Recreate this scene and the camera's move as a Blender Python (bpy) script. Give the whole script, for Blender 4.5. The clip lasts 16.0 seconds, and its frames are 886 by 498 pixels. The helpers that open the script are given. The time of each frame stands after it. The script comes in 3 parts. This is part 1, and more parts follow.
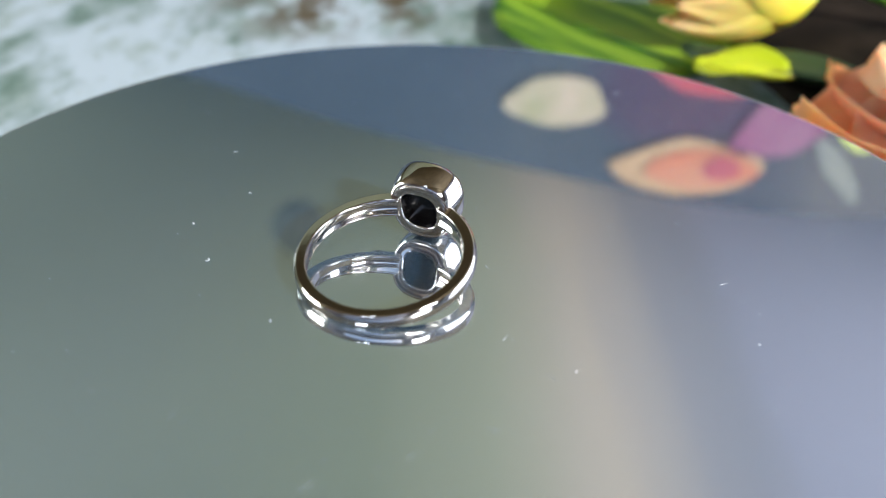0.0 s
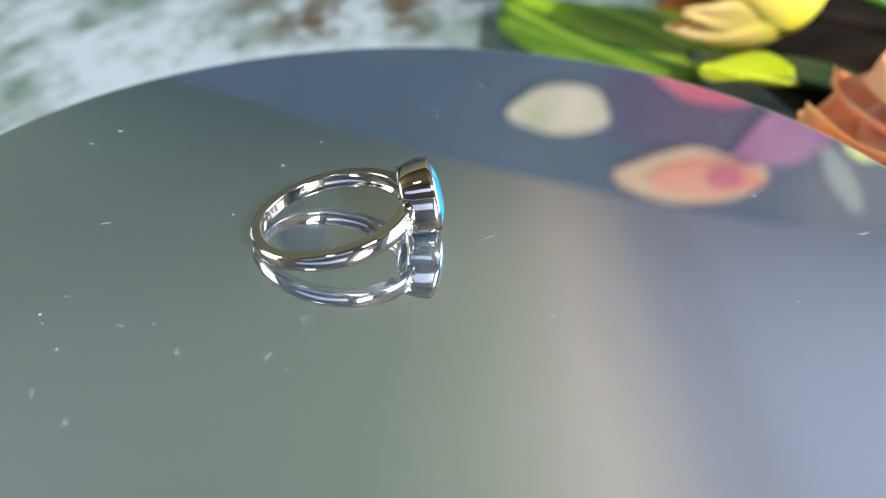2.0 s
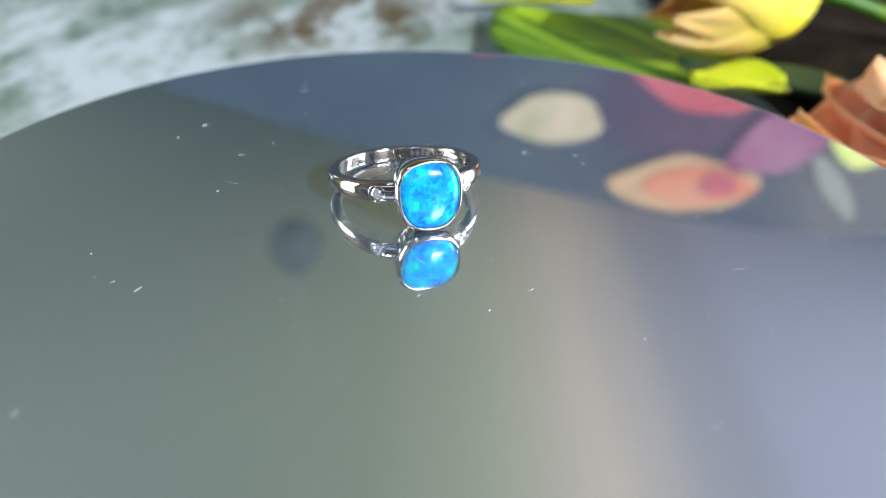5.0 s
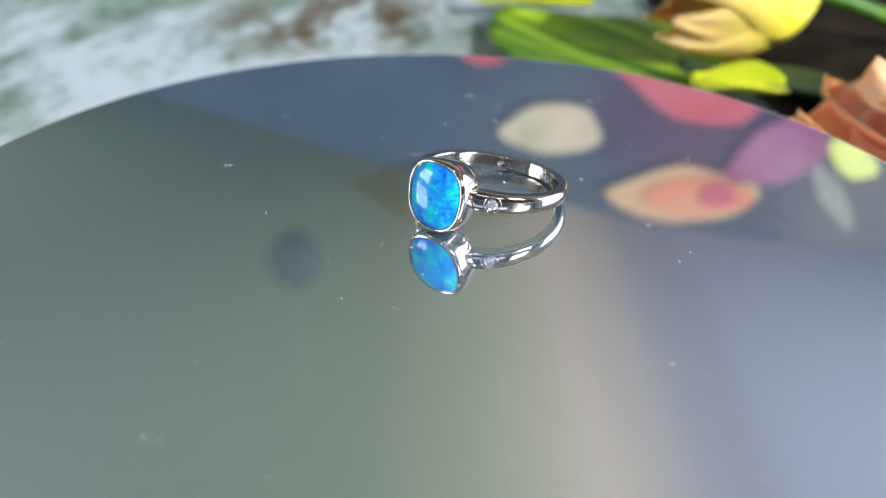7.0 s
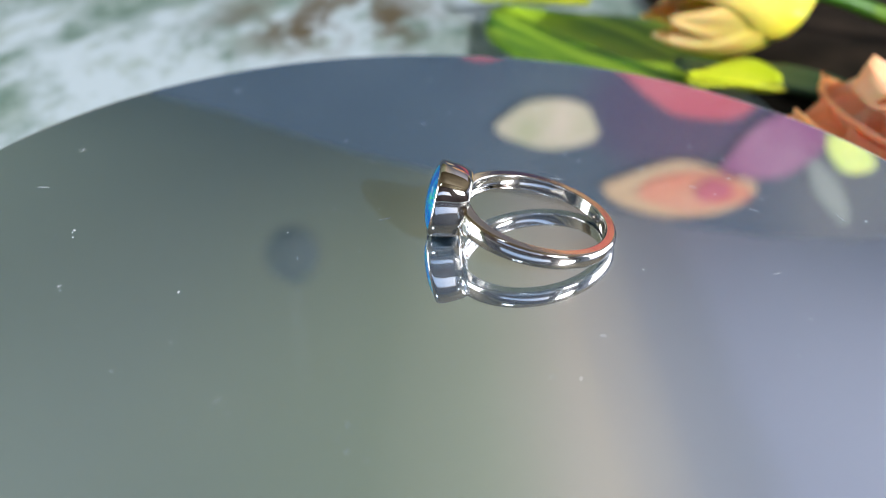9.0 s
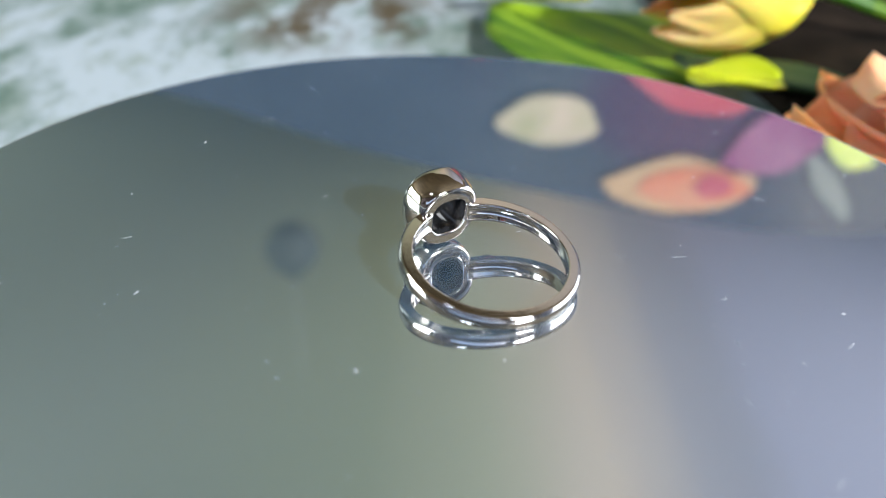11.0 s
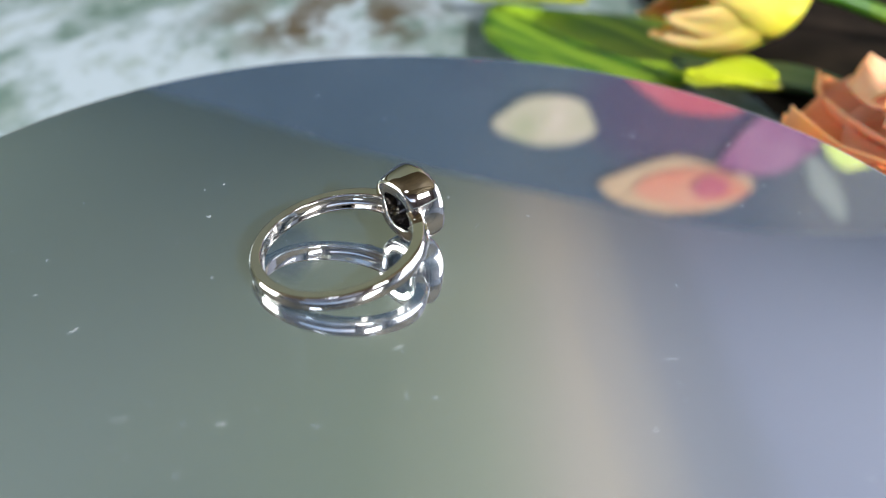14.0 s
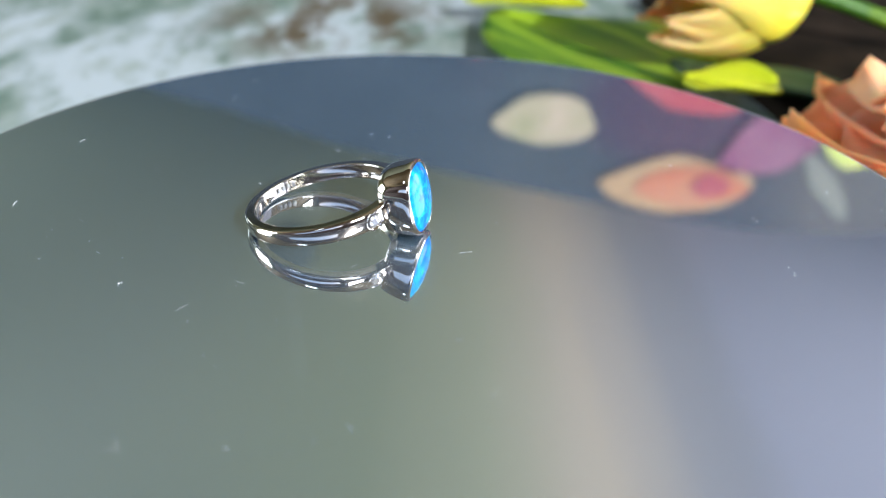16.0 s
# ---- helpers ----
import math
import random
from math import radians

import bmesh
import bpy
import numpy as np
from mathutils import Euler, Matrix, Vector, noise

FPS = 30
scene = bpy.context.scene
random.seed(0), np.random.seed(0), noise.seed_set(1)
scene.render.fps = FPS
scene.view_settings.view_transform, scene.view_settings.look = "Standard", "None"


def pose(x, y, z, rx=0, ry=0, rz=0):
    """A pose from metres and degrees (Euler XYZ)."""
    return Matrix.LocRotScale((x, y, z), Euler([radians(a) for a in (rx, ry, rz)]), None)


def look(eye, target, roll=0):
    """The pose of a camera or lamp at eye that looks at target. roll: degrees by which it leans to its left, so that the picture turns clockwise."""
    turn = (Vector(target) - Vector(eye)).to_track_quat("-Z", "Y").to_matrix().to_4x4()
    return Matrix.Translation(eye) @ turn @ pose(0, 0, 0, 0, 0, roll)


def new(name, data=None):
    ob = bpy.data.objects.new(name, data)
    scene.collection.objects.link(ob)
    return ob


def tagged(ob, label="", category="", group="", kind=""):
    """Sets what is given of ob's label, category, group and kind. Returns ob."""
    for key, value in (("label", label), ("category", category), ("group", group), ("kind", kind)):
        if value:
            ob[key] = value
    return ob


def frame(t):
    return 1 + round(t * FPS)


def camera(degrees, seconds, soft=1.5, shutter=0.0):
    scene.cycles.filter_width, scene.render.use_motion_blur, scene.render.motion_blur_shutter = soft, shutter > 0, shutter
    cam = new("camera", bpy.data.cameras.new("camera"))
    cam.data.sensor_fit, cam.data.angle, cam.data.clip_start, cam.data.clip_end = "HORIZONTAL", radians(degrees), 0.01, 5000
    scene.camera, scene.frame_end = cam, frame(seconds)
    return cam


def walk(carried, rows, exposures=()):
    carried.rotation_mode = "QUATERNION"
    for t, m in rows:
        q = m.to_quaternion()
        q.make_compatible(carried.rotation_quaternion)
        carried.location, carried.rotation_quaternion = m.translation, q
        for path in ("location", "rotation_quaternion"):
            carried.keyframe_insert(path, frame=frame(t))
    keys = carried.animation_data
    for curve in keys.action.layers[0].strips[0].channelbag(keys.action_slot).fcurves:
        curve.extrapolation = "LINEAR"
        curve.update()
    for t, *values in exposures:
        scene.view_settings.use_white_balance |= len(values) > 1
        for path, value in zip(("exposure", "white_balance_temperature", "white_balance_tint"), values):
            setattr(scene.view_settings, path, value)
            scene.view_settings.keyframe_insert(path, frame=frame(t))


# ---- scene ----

MM = 0.001
TILT0, LEAN = 31.62, 1.01          # the camera's downward tilt and lean, degrees
EYE_H = 0.050                      # the camera's height over the mirror
RATE = -27.497                     # the turntable's turn, degrees a second

# ---- camera ----
cam = camera(56.0, 16.0, soft=0.9)
cam.data.dof.use_dof = True
cam.data.dof.focus_distance = 0.097
cam.data.dof.aperture_fstop = 15.5


def aim(pan, tilt, rise):
    """The camera's pose from its pan, extra tilt (degrees) and rise (in eye heights)."""
    eye = Vector((0.00106, -0.08532, EYE_H * (1 + rise)))
    a, b = radians(pan), radians(TILT0 + tilt)
    way = Vector((math.sin(a) * math.cos(b), math.cos(a) * math.cos(b), -math.sin(b)))
    return look(eye, eye + way, LEAN)


CAMERA_ROWS = [(0, -0.22, 1.06, 0.026), (0.5, -0.27, 0.80, 0.021), (1, -0.40, 0.65, 0.012), (1.5, -0.54, 0.53, 0.010),
               (2.5, -0.49, 0.40, 0.012), (3.5, -0.32, 0.24, 0.013), (4.2, -0.15, -0.02, 0.007), (6.3, 0.05, -0.62, -0.017),
               (7.5, 0.02, -0.46, -0.008), (9.2, 0.26, -0.45, -0.012), (11.3, 0.28, -0.02, 0.002), (12.5, 0.39, -0.17, -0.002),
               (14, 0.48, -0.41, -0.015), (15, 0.47, -0.69, -0.025), (16, 0.51, -0.79, -0.024)]
walk(cam, [(t, aim(p, q, h)) for t, p, q, h in CAMERA_ROWS])

# ---- world, sun, exposure ----
SUN_ELEV, SUN_FROM = 29.0, 140.0   # degrees: height, and compass bearing of the sun (0 = +y, clockwise)
world = bpy.data.worlds.new("world")
scene.world = world
world.use_nodes = True
sky = world.node_tree.nodes.new("ShaderNodeTexSky")
sky.sky_type = "NISHITA"
sky.sun_disc = False
sky.sun_elevation, sky.sun_rotation = radians(SUN_ELEV), radians(SUN_FROM)
world.node_tree.links.new(sky.outputs[0], world.node_tree.nodes["Background"].inputs["Color"])
world.node_tree.nodes["Background"].inputs["Strength"].default_value = 0.12
sun_data = bpy.data.lights.new("sun", "SUN")
sun_data.energy, sun_data.angle, sun_data.color = 3.3, radians(0.5), (1.0, 0.97, 0.93)
sun = new("sun", sun_data)
sb, se = radians(SUN_FROM), radians(SUN_ELEV)
sun_way = Vector((math.sin(sb) * math.cos(se), math.cos(sb) * math.cos(se), math.sin(se)))
sun.matrix_world = look(sun_way * 5, (0, 0, 0))
scene.view_settings.exposure = 0.45


def window_or_fill_light(at, target, width, height, watts, color):
    """The sky's light through one window, or an added fill lamp."""
    data = bpy.data.lights.new("window_or_fill_light", "AREA")
    data.shape, data.size, data.size_y, data.energy, data.color = "RECTANGLE", width, height, watts, color
    ob = new("window_or_fill_light", data)
    ob.matrix_world = look(at, target)
    return ob


window_or_fill_light((1.42, -1.41, 1.15), (1.42, 0, 1.15), 1.1, 0.76, 26, (0.70, 0.83, 1.0))
# Added blue fill for the band's underside, with no window known there.
window_or_fill_light((-0.45, -1.41, 0.68), (-0.45, 0, 0.68), 2.0, 0.46, 1.3, (0.50, 0.62, 1.0))
# Added fill that lifts the dark far-left end of the ceiling.
window_or_fill_light((-3.31, 3.40, 0.75), (0, 3.40, 0.75), 1.6, 1.30, 8, (0.90, 1.0, 0.88))
window_or_fill_light((-0.60, -0.75, 1.71), (-0.60, -0.75, 0), 0.40, 0.28, 4.5, (0.70, 0.83, 1.0))
window_or_fill_light((2.71, 0.70, 0.55), (0, 0.70, 0.55), 2.6, 1.50, 50, (0.80, 0.87, 1.0))
window_or_fill_light((-3.31, -0.10, 0.75), (0, -0.10, 0.75), 1.6, 1.30, 50, (0.86, 0.94, 1.0))


# ---- materials ----
def material(name, color=(0.5, 0.5, 0.5), rough=0.5, metal=0.0, other=None, scale=50.0, amount=0.5, bump=0.0, bump_scale=None,
             detail=6.0, lo=0.35, hi=0.65, **extra):
    """A principled material whose colour drifts between two tones at one scale and is broken up at a finer one."""
    m = bpy.data.materials.new(name)
    m.use_nodes = True
    nt = m.node_tree
    b = nt.nodes["Principled BSDF"]
    b.inputs["Base Color"].default_value = (*color, 1)
    b.inputs["Roughness"].default_value, b.inputs["Metallic"].default_value = rough, metal
    for key, value in extra.items():
        b.inputs[key.replace("_", " ")].default_value = value
    co = nt.nodes.new("ShaderNodeTexCoord")
    if other:
        n1 = nt.nodes.new("ShaderNodeTexNoise")
        n1.inputs["Scale"].default_value, n1.inputs["Detail"].default_value = scale, detail
        nt.links.new(co.outputs["Object"], n1.inputs["Vector"])
        ramp = nt.nodes.new("ShaderNodeValToRGB")
        ramp.color_ramp.elements[0].position, ramp.color_ramp.elements[1].position = lo, hi
        ramp.color_ramp.elements[0].color, ramp.color_ramp.elements[1].color = (*color, 1), (*other, 1)
        nt.links.new(n1.outputs["Fac"], ramp.inputs["Fac"])
        nt.links.new(ramp.outputs["Color"], b.inputs["Base Color"])
    if bump:
        n2 = nt.nodes.new("ShaderNodeTexNoise")
        n2.inputs["Scale"].default_value, n2.inputs["Detail"].default_value = bump_scale or scale * 6, 4
        nt.links.new(co.outputs["Object"], n2.inputs["Vector"])
        bp = nt.nodes.new("ShaderNodeBump")
        bp.inputs["Strength"].default_value, bp.inputs["Distance"].default_value = 1.0, bump
        nt.links.new(n2.outputs["Fac"], bp.inputs["Height"])
        nt.links.new(bp.outputs["Normal"], b.inputs["Normal"])
    return m


def mirror_material():
    """A silvered face with a faint film of dust that scatters a little light."""
    m = bpy.data.materials.new("mirror_silver")
    m.use_nodes = True
    nt = m.node_tree
    b = nt.nodes["Principled BSDF"]
    b.inputs["Base Color"].default_value = (0.80, 0.82, 0.83, 1)
    b.inputs["Metallic"].default_value, b.inputs["Roughness"].default_value = 1.0, 0.012
    haze = nt.nodes.new("ShaderNodeBsdfPrincipled")
    haze.inputs["Base Color"].default_value = (0.8, 0.82, 0.86, 1)
    haze.inputs["Metallic"].default_value, haze.inputs["Roughness"].default_value = 1.0, 0.25
    mix = nt.nodes.new("ShaderNodeMixShader")
    mix.inputs["Fac"].default_value = 0.16
    nt.links.new(b.outputs[0], mix.inputs[1])
    nt.links.new(haze.outputs[0], mix.inputs[2])
    film = nt.nodes.new("ShaderNodeBsdfDiffuse")
    film.inputs["Color"].default_value = (0.28, 0.62, 1.0, 1)
    dusty = nt.nodes.new("ShaderNodeMixShader")
    dusty.inputs["Fac"].default_value = 0.052
    nt.links.new(mix.outputs[0], dusty.inputs[1])
    nt.links.new(film.outputs[0], dusty.inputs[2])
    nt.links.new(dusty.outputs[0], nt.nodes["Material Output"].inputs["Surface"])
    return m


def opal_material():
    """Blue body colour with patches of green and violet fire, under a polished surface."""
    m = bpy.data.materials.new("opal")
    m.use_nodes = True
    nt = m.node_tree
    b = nt.nodes["Principled BSDF"]
    b.inputs["Roughness"].default_value = 0.12
    b.inputs["Specular IOR Level"].default_value = 0.25
    b.inputs["Coat Weight"].default_value, b.inputs["Coat Roughness"].default_value = 0.35, 0.03
    co = nt.nodes.new("ShaderNodeTexCoord")
    warp = nt.nodes.new("ShaderNodeTexNoise")
    warp.inputs["Scale"].default_value, warp.inputs["Detail"].default_value = 900, 3
    nt.links.new(co.outputs["Object"], warp.inputs["Vector"])
    mixv = nt.nodes.new("ShaderNodeMix")
    mixv.data_type = "VECTOR"
    mixv.inputs["Factor"].default_value = 0.0012
    nt.links.new(co.outputs["Object"], mixv.inputs["A"])
    nt.links.new(warp.outputs["Color"], mixv.inputs["B"])
    cells = nt.nodes.new("ShaderNodeTexVoronoi")
    cells.inputs["Scale"].default_value = 1900
    nt.links.new(mixv.outputs["Result"], cells.inputs["Vector"])
    soft = nt.nodes.new("ShaderNodeTexNoise")
    soft.inputs["Scale"].default_value, soft.inputs["Detail"].default_value = 330, 5
    nt.links.new(co.outputs["Object"], soft.inputs["Vector"])
    sep = nt.nodes.new("ShaderNodeSeparateColor")
    nt.links.new(cells.outputs["Color"], sep.inputs[0])
    add = nt.nodes.new("ShaderNodeMix")
    add.inputs["Factor"].default_value = 0.80
    nt.links.new(sep.outputs[0], add.inputs["A"])
    nt.links.new(soft.outputs["Fac"], add.inputs["B"])
    ramp = nt.nodes.new("ShaderNodeValToRGB")
    stops = [(0.22, (0.006, 0.05, 0.50)), (0.35, (0.006, 0.15, 0.60)), (0.49, (0.008, 0.27, 0.64)), (0.60, (0.008, 0.42, 0.56)), (0.69, (0.012, 0.60, 0.27))]
    e = ramp.color_ramp.elements
    e[0].position, e[0].color = stops[0][0], (*stops[0][1], 1)
    e[1].position, e[1].color = stops[-1][0], (*stops[-1][1], 1)
    for p, c in stops[1:-1]:
        k = e.new(p)
        k.color = (*c, 1)
    nt.links.new(add.outputs["Result"], ramp.inputs["Fac"])
    nt.links.new(ramp.outputs["Color"], b.inputs["Base Color"])
    return m


def marble_material():
    """Whitish mottled ground with grey-green clouds and small rust-brown patches."""
    m = bpy.data.materials.new("mottled_stone_print")
    m.use_nodes = True
    nt = m.node_tree
    b = nt.nodes["Principled BSDF"]
    b.inputs["Roughness"].default_value = 0.45
    co = nt.nodes.new("ShaderNodeTexCoord")

    def field(scale, detail, lo, hi, offset, rough=0.6):
        mp = nt.nodes.new("ShaderNodeMapping")
        mp.inputs["Location"].default_value = offset
        mp.inputs["Scale"].default_value = (1.0, 0.45, 1.0)
        n = nt.nodes.new("ShaderNodeTexNoise")
        n.inputs["Scale"].default_value, n.inputs["Detail"].default_value, n.inputs["Roughness"].default_value = scale, detail, rough
        r = nt.nodes.new("ShaderNodeMapRange")
        r.inputs["From Min"].default_value, r.inputs["From Max"].default_value = lo, hi
        nt.links.new(co.outputs["Object"], mp.inputs["Vector"])
        nt.links.new(mp.outputs["Vector"], n.inputs["Vector"])
        nt.links.new(n.outputs["Fac"], r.inputs["Value"])
        return r.outputs["Result"]

    def blend(fac, a, c):
        mx = nt.nodes.new("ShaderNodeMix")
        mx.data_type = "RGBA"
        nt.links.new(fac, mx.inputs["Factor"])
        if isinstance(a, tuple):
            mx.inputs["A"].default_value = (*a, 1)
        else:
            nt.links.new(a, mx.inputs["A"])
        mx.inputs["B"].default_value = (*c, 1)
        return mx.outputs["Result"]

    c = blend(field(42, 8, 0.46, 0.60, (0.47, 0.13, 0), 0.68), (0.50, 0.59, 0.65), (0.14, 0.22, 0.18))
    c = blend(field(130, 7, 0.49, 0.64, (1.3, 0.4, 0), 0.7), c, (0.32, 0.40, 0.38))
    # rust stains gather in one patch of the stone
    away = nt.nodes.new("ShaderNodeVectorMath")
    away.operation = "DISTANCE"
    away.inputs[1].default_value = (-0.030, 0.150, -0.017)
    nt.links.new(co.outputs["Object"], away.inputs[0])
    near = nt.nodes.new("ShaderNodeMapRange")
    near.inputs["From Min"].default_value, near.inputs["From Max"].default_value = 0.044, 0.018
    nt.links.new(away.outputs["Value"], near.inputs["Value"])
    both = nt.nodes.new("ShaderNodeMath")
    both.operation = "MULTIPLY"
    nt.links.new(near.outputs["Result"], both.inputs[0])
    nt.links.new(field(95, 7, 0.45, 0.57, (2.1, 3.4, 0), 0.68), both.inputs[1])
    c = blend(both.outputs[0], c, (0.11, 0.085, 0.045))
    nt.links.new(c, b.inputs["Base Color"])
    return m


def tipped(name, base, tip, x0, x1):
    """A petal whose colour runs from its foot to its tip, with streaks along it."""
    m = bpy.data.materials.new(name)
    m.use_nodes = True
    nt = m.node_tree
    b = nt.nodes["Principled BSDF"]
    b.inputs["Roughness"].default_value = 0.5
    b.inputs["Subsurface Weight"].default_value, b.inputs["Subsurface Scale"].default_value = 0.4, 0.004
    co = nt.nodes.new("ShaderNodeTexCoord")
    sep = nt.nodes.new("ShaderNodeSeparateXYZ")
    nt.links.new(co.outputs["Object"], sep.inputs[0])
    mp = nt.nodes.new("ShaderNodeMapping")
    mp.inputs["Scale"].default_value = (0.25, 1, 1)
    n = nt.nodes.new("ShaderNodeTexNoise")
    n.inputs["Scale"].default_value, n.inputs["Detail"].default_value = 220, 5
    nt.links.new(co.outputs["Object"], mp.inputs["Vector"])
    nt.links.new(mp.outputs["Vector"], n.inputs["Vector"])
    add = nt.nodes.new("ShaderNodeMath")
    add.operation = "MULTIPLY_ADD"
    add.inputs[1].default_value = 0.018
    nt.links.new(n.outputs["Fac"], add.inputs[0])
    nt.links.new(sep.outputs["X"], add.inputs[2])
    r = nt.nodes.new("ShaderNodeMapRange")
    r.inputs["From Min"].default_value, r.inputs["From Max"].default_value = x0 + 0.009, x1 + 0.009
    nt.links.new(add.outputs[0], r.inputs["Value"])
    mx = nt.nodes.new("ShaderNodeMix")
    mx.data_type = "RGBA"
    mx.inputs["A"].default_value, mx.inputs["B"].default_value = (*base, 1), (*tip, 1)
    nt.links.new(r.outputs["Result"], mx.inputs["Factor"])
    nt.links.new(mx.outputs["Result"], b.inputs["Base Color"])
    bp = nt.nodes.new("ShaderNodeBump")
    bp.inputs["Strength"].default_value, bp.inputs["Distance"].default_value = 0.6, 0.0006
    nt.links.new(n.outputs["Fac"], bp.inputs["Height"])
    nt.links.new(bp.outputs["Normal"], b.inputs["Normal"])
    return m


def veined(name, dark, light):
    """A leaf with long parallel veins, lighter in streaks."""
    m = material(name, dark, 0.45, 0, light, 40, bump=0.0004, bump_scale=400, lo=0.40, hi=0.66)
    nt = m.node_tree
    n = next(k for k in nt.nodes if k.type == "TEX_NOISE" and k.outputs["Fac"].links[0].to_node.type == "VALTORGB")
    mp = nt.nodes.new("ShaderNodeMapping")
    mp.inputs["Scale"].default_value = (0.5, 4.0, 1.0)
    nt.links.new(n.inputs["Vector"].links[0].from_socket, mp.inputs["Vector"])
    nt.links.new(mp.outputs["Vector"], n.inputs["Vector"])
    return m


SILVER = material("polished_silver", (0.76, 0.70, 0.63), 0.06, 1.0, bump=0.0000025, bump_scale=1400)
WORN_SILVER = material("worn_silver", (0.40, 0.40, 0.40), 0.35, 1.0)
MIRROR = mirror_material()
OPAL = opal_material()
MARBLE = marble_material()
DIAMOND = material("diamond", (0.95, 0.96, 1.0), 0.02, 0.8)
BACKING_AND_GAP = material("black_backing_and_gap", (0.006, 0.007, 0.008), 0.08, Specular_IOR_Level=0.3)
EDGE_GLASS = material("acrylic_edge", (0.55, 0.58, 0.6), 0.2)
BASE_PLASTIC = material("white_plastic", (0.7, 0.7, 0.7), 0.4)
LINT = material("lint", (0.62, 0.64, 0.68), 0.7)
LIME = material("lime_leaf", (0.60, 0.62, 0.02), 0.45, 0, (0.42, 0.52, 0.01), 60, bump=0.0003)
GREEN = veined("green_leaf", (0.045, 0.16, 0.008), (0.34, 0.52, 0.03))
TULIP = tipped("tulip_petal", (0.95, 0.70, 0.05), (0.95, 0.52, 0.24), 0.016, 0.042)
RUFFLED = tipped("peach_petal", (1.0, 0.70, 0.52), (1.0, 0.34, 0.13), 0.006, 0.036)
DARK_LEAF = material("dark_leaf", (0.012, 0.035, 0.012), 0.5, 0, (0.03, 0.06, 0.02), 50)
DARK_WOOD = material("dark_brown_board", (0.010, 0.008, 0.006), 0.85, 0, (0.030, 0.022, 0.016), 60, bump=0.0004, Specular_IOR_Level=0.04)


def printed_fabric():
    """Woven cloth printed in slate blue that runs into plum and, at one end, into a pale mauve grey."""
    m = material("printed_fabric", (0.024, 0.038, 0.060), 0.9, 0, (0.042, 0.058, 0.084), 14, bump=0.0006, bump_scale=900)
    nt = m.node_tree
    b = nt.nodes["Principled BSDF"]
    slate = b.inputs["Base Color"].links[0].from_socket
    co = nt.nodes.new("ShaderNodeTexCoord")
    n = nt.nodes.new("ShaderNodeTexNoise")
    n.inputs["Scale"].default_value, n.inputs["Detail"].default_value = 22, 4
    nt.links.new(co.outputs["Object"], n.inputs["Vector"])

    def spot(centre, stretch, r0, r1, color, under):
        """One soft-edged patch of the print."""
        mp = nt.nodes.new("ShaderNodeMapping")
        mp.vector_type = "TEXTURE"
        mp.inputs["Location"].default_value, mp.inputs["Scale"].default_value = centre, stretch
        far = nt.nodes.new("ShaderNodeVectorMath")
        far.operation = "LENGTH"
        wob = nt.nodes.new("ShaderNodeMath")
        wob.operation = "MULTIPLY_ADD"
        wob.inputs[1].default_value = 0.5
        r = nt.nodes.new("ShaderNodeMapRange")
        r.inputs["From Min"].default_value, r.inputs["From Max"].default_value = r1 + 0.25, r0 + 0.25
        mx = nt.nodes.new("ShaderNodeMix")
        mx.data_type = "RGBA"
        mx.inputs["B"].default_value = (*color, 1)
        nt.links.new(co.outputs["Object"], mp.inputs["Vector"])
        nt.links.new(mp.outputs["Vector"], far.inputs[0])
        nt.links.new(n.outputs["Fac"], wob.inputs[0])
        nt.links.new(far.outputs["Value"], wob.inputs[2])
        nt.links.new(wob.outputs[0], r.inputs["Value"])
        nt.links.new(r.outputs["Result"], mx.inputs["Factor"])
        nt.links.new(under, mx.inputs["A"])
        return mx.outputs["Result"]

    c = spot((0.120, 0.30, 0.100), (0.055, 1.0, 0.034), 0.7, 1.15, (0.045, 0.024, 0.062), slate)
    c = spot((0.235, 0.30, 0.150), (0.075, 1.0, 0.050), 0.6, 1.15, (0.115, 0.105, 0.11), c)
    nt.links.new(c, b.inputs["Base Color"])
    return m


SLATE = printed_fabric()
CREAM = material("cream_fabric", (0.58, 0.46, 0.35), 0.85, 0, (0.38, 0.36, 0.20), 40, bump=0.0005, bump_scale=900)
SALMON = material("salmon_fabric", (0.60, 0.16, 0.07), 0.85, 0, (0.60, 0.27, 0.15), 25, bump=0.0005, bump_scale=900)
SAND = material("sand_fabric", (0.56, 0.38, 0.21), 0.85, 0, (0.50, 0.31, 0.16), 25, bump=0.0005, bump_scale=900)
ROSE = material("rose_fabric", (0.44, 0.045, 0.07), 0.85, 0, (0.46, 0.10, 0.12), 25, bump=0.0005, bump_scale=900)
MAGENTA = material("magenta_fabric", (0.24, 0.045, 0.14), 0.85, 0, (0.33, 0.15, 0.23), 34, bump=0.0005, bump_scale=900)
SAGE = material("sage_fabric", (0.30, 0.29, 0.25), 0.8, 0, (0.22, 0.23, 0.21), 20, bump=0.0005, bump_scale=900)
OLIVE_WALL = material("olive_wall_paint", (0.38, 0.40, 0.24), 0.8, 0, (0.44, 0.45, 0.29), 1.5, bump=0.001, bump_scale=60)


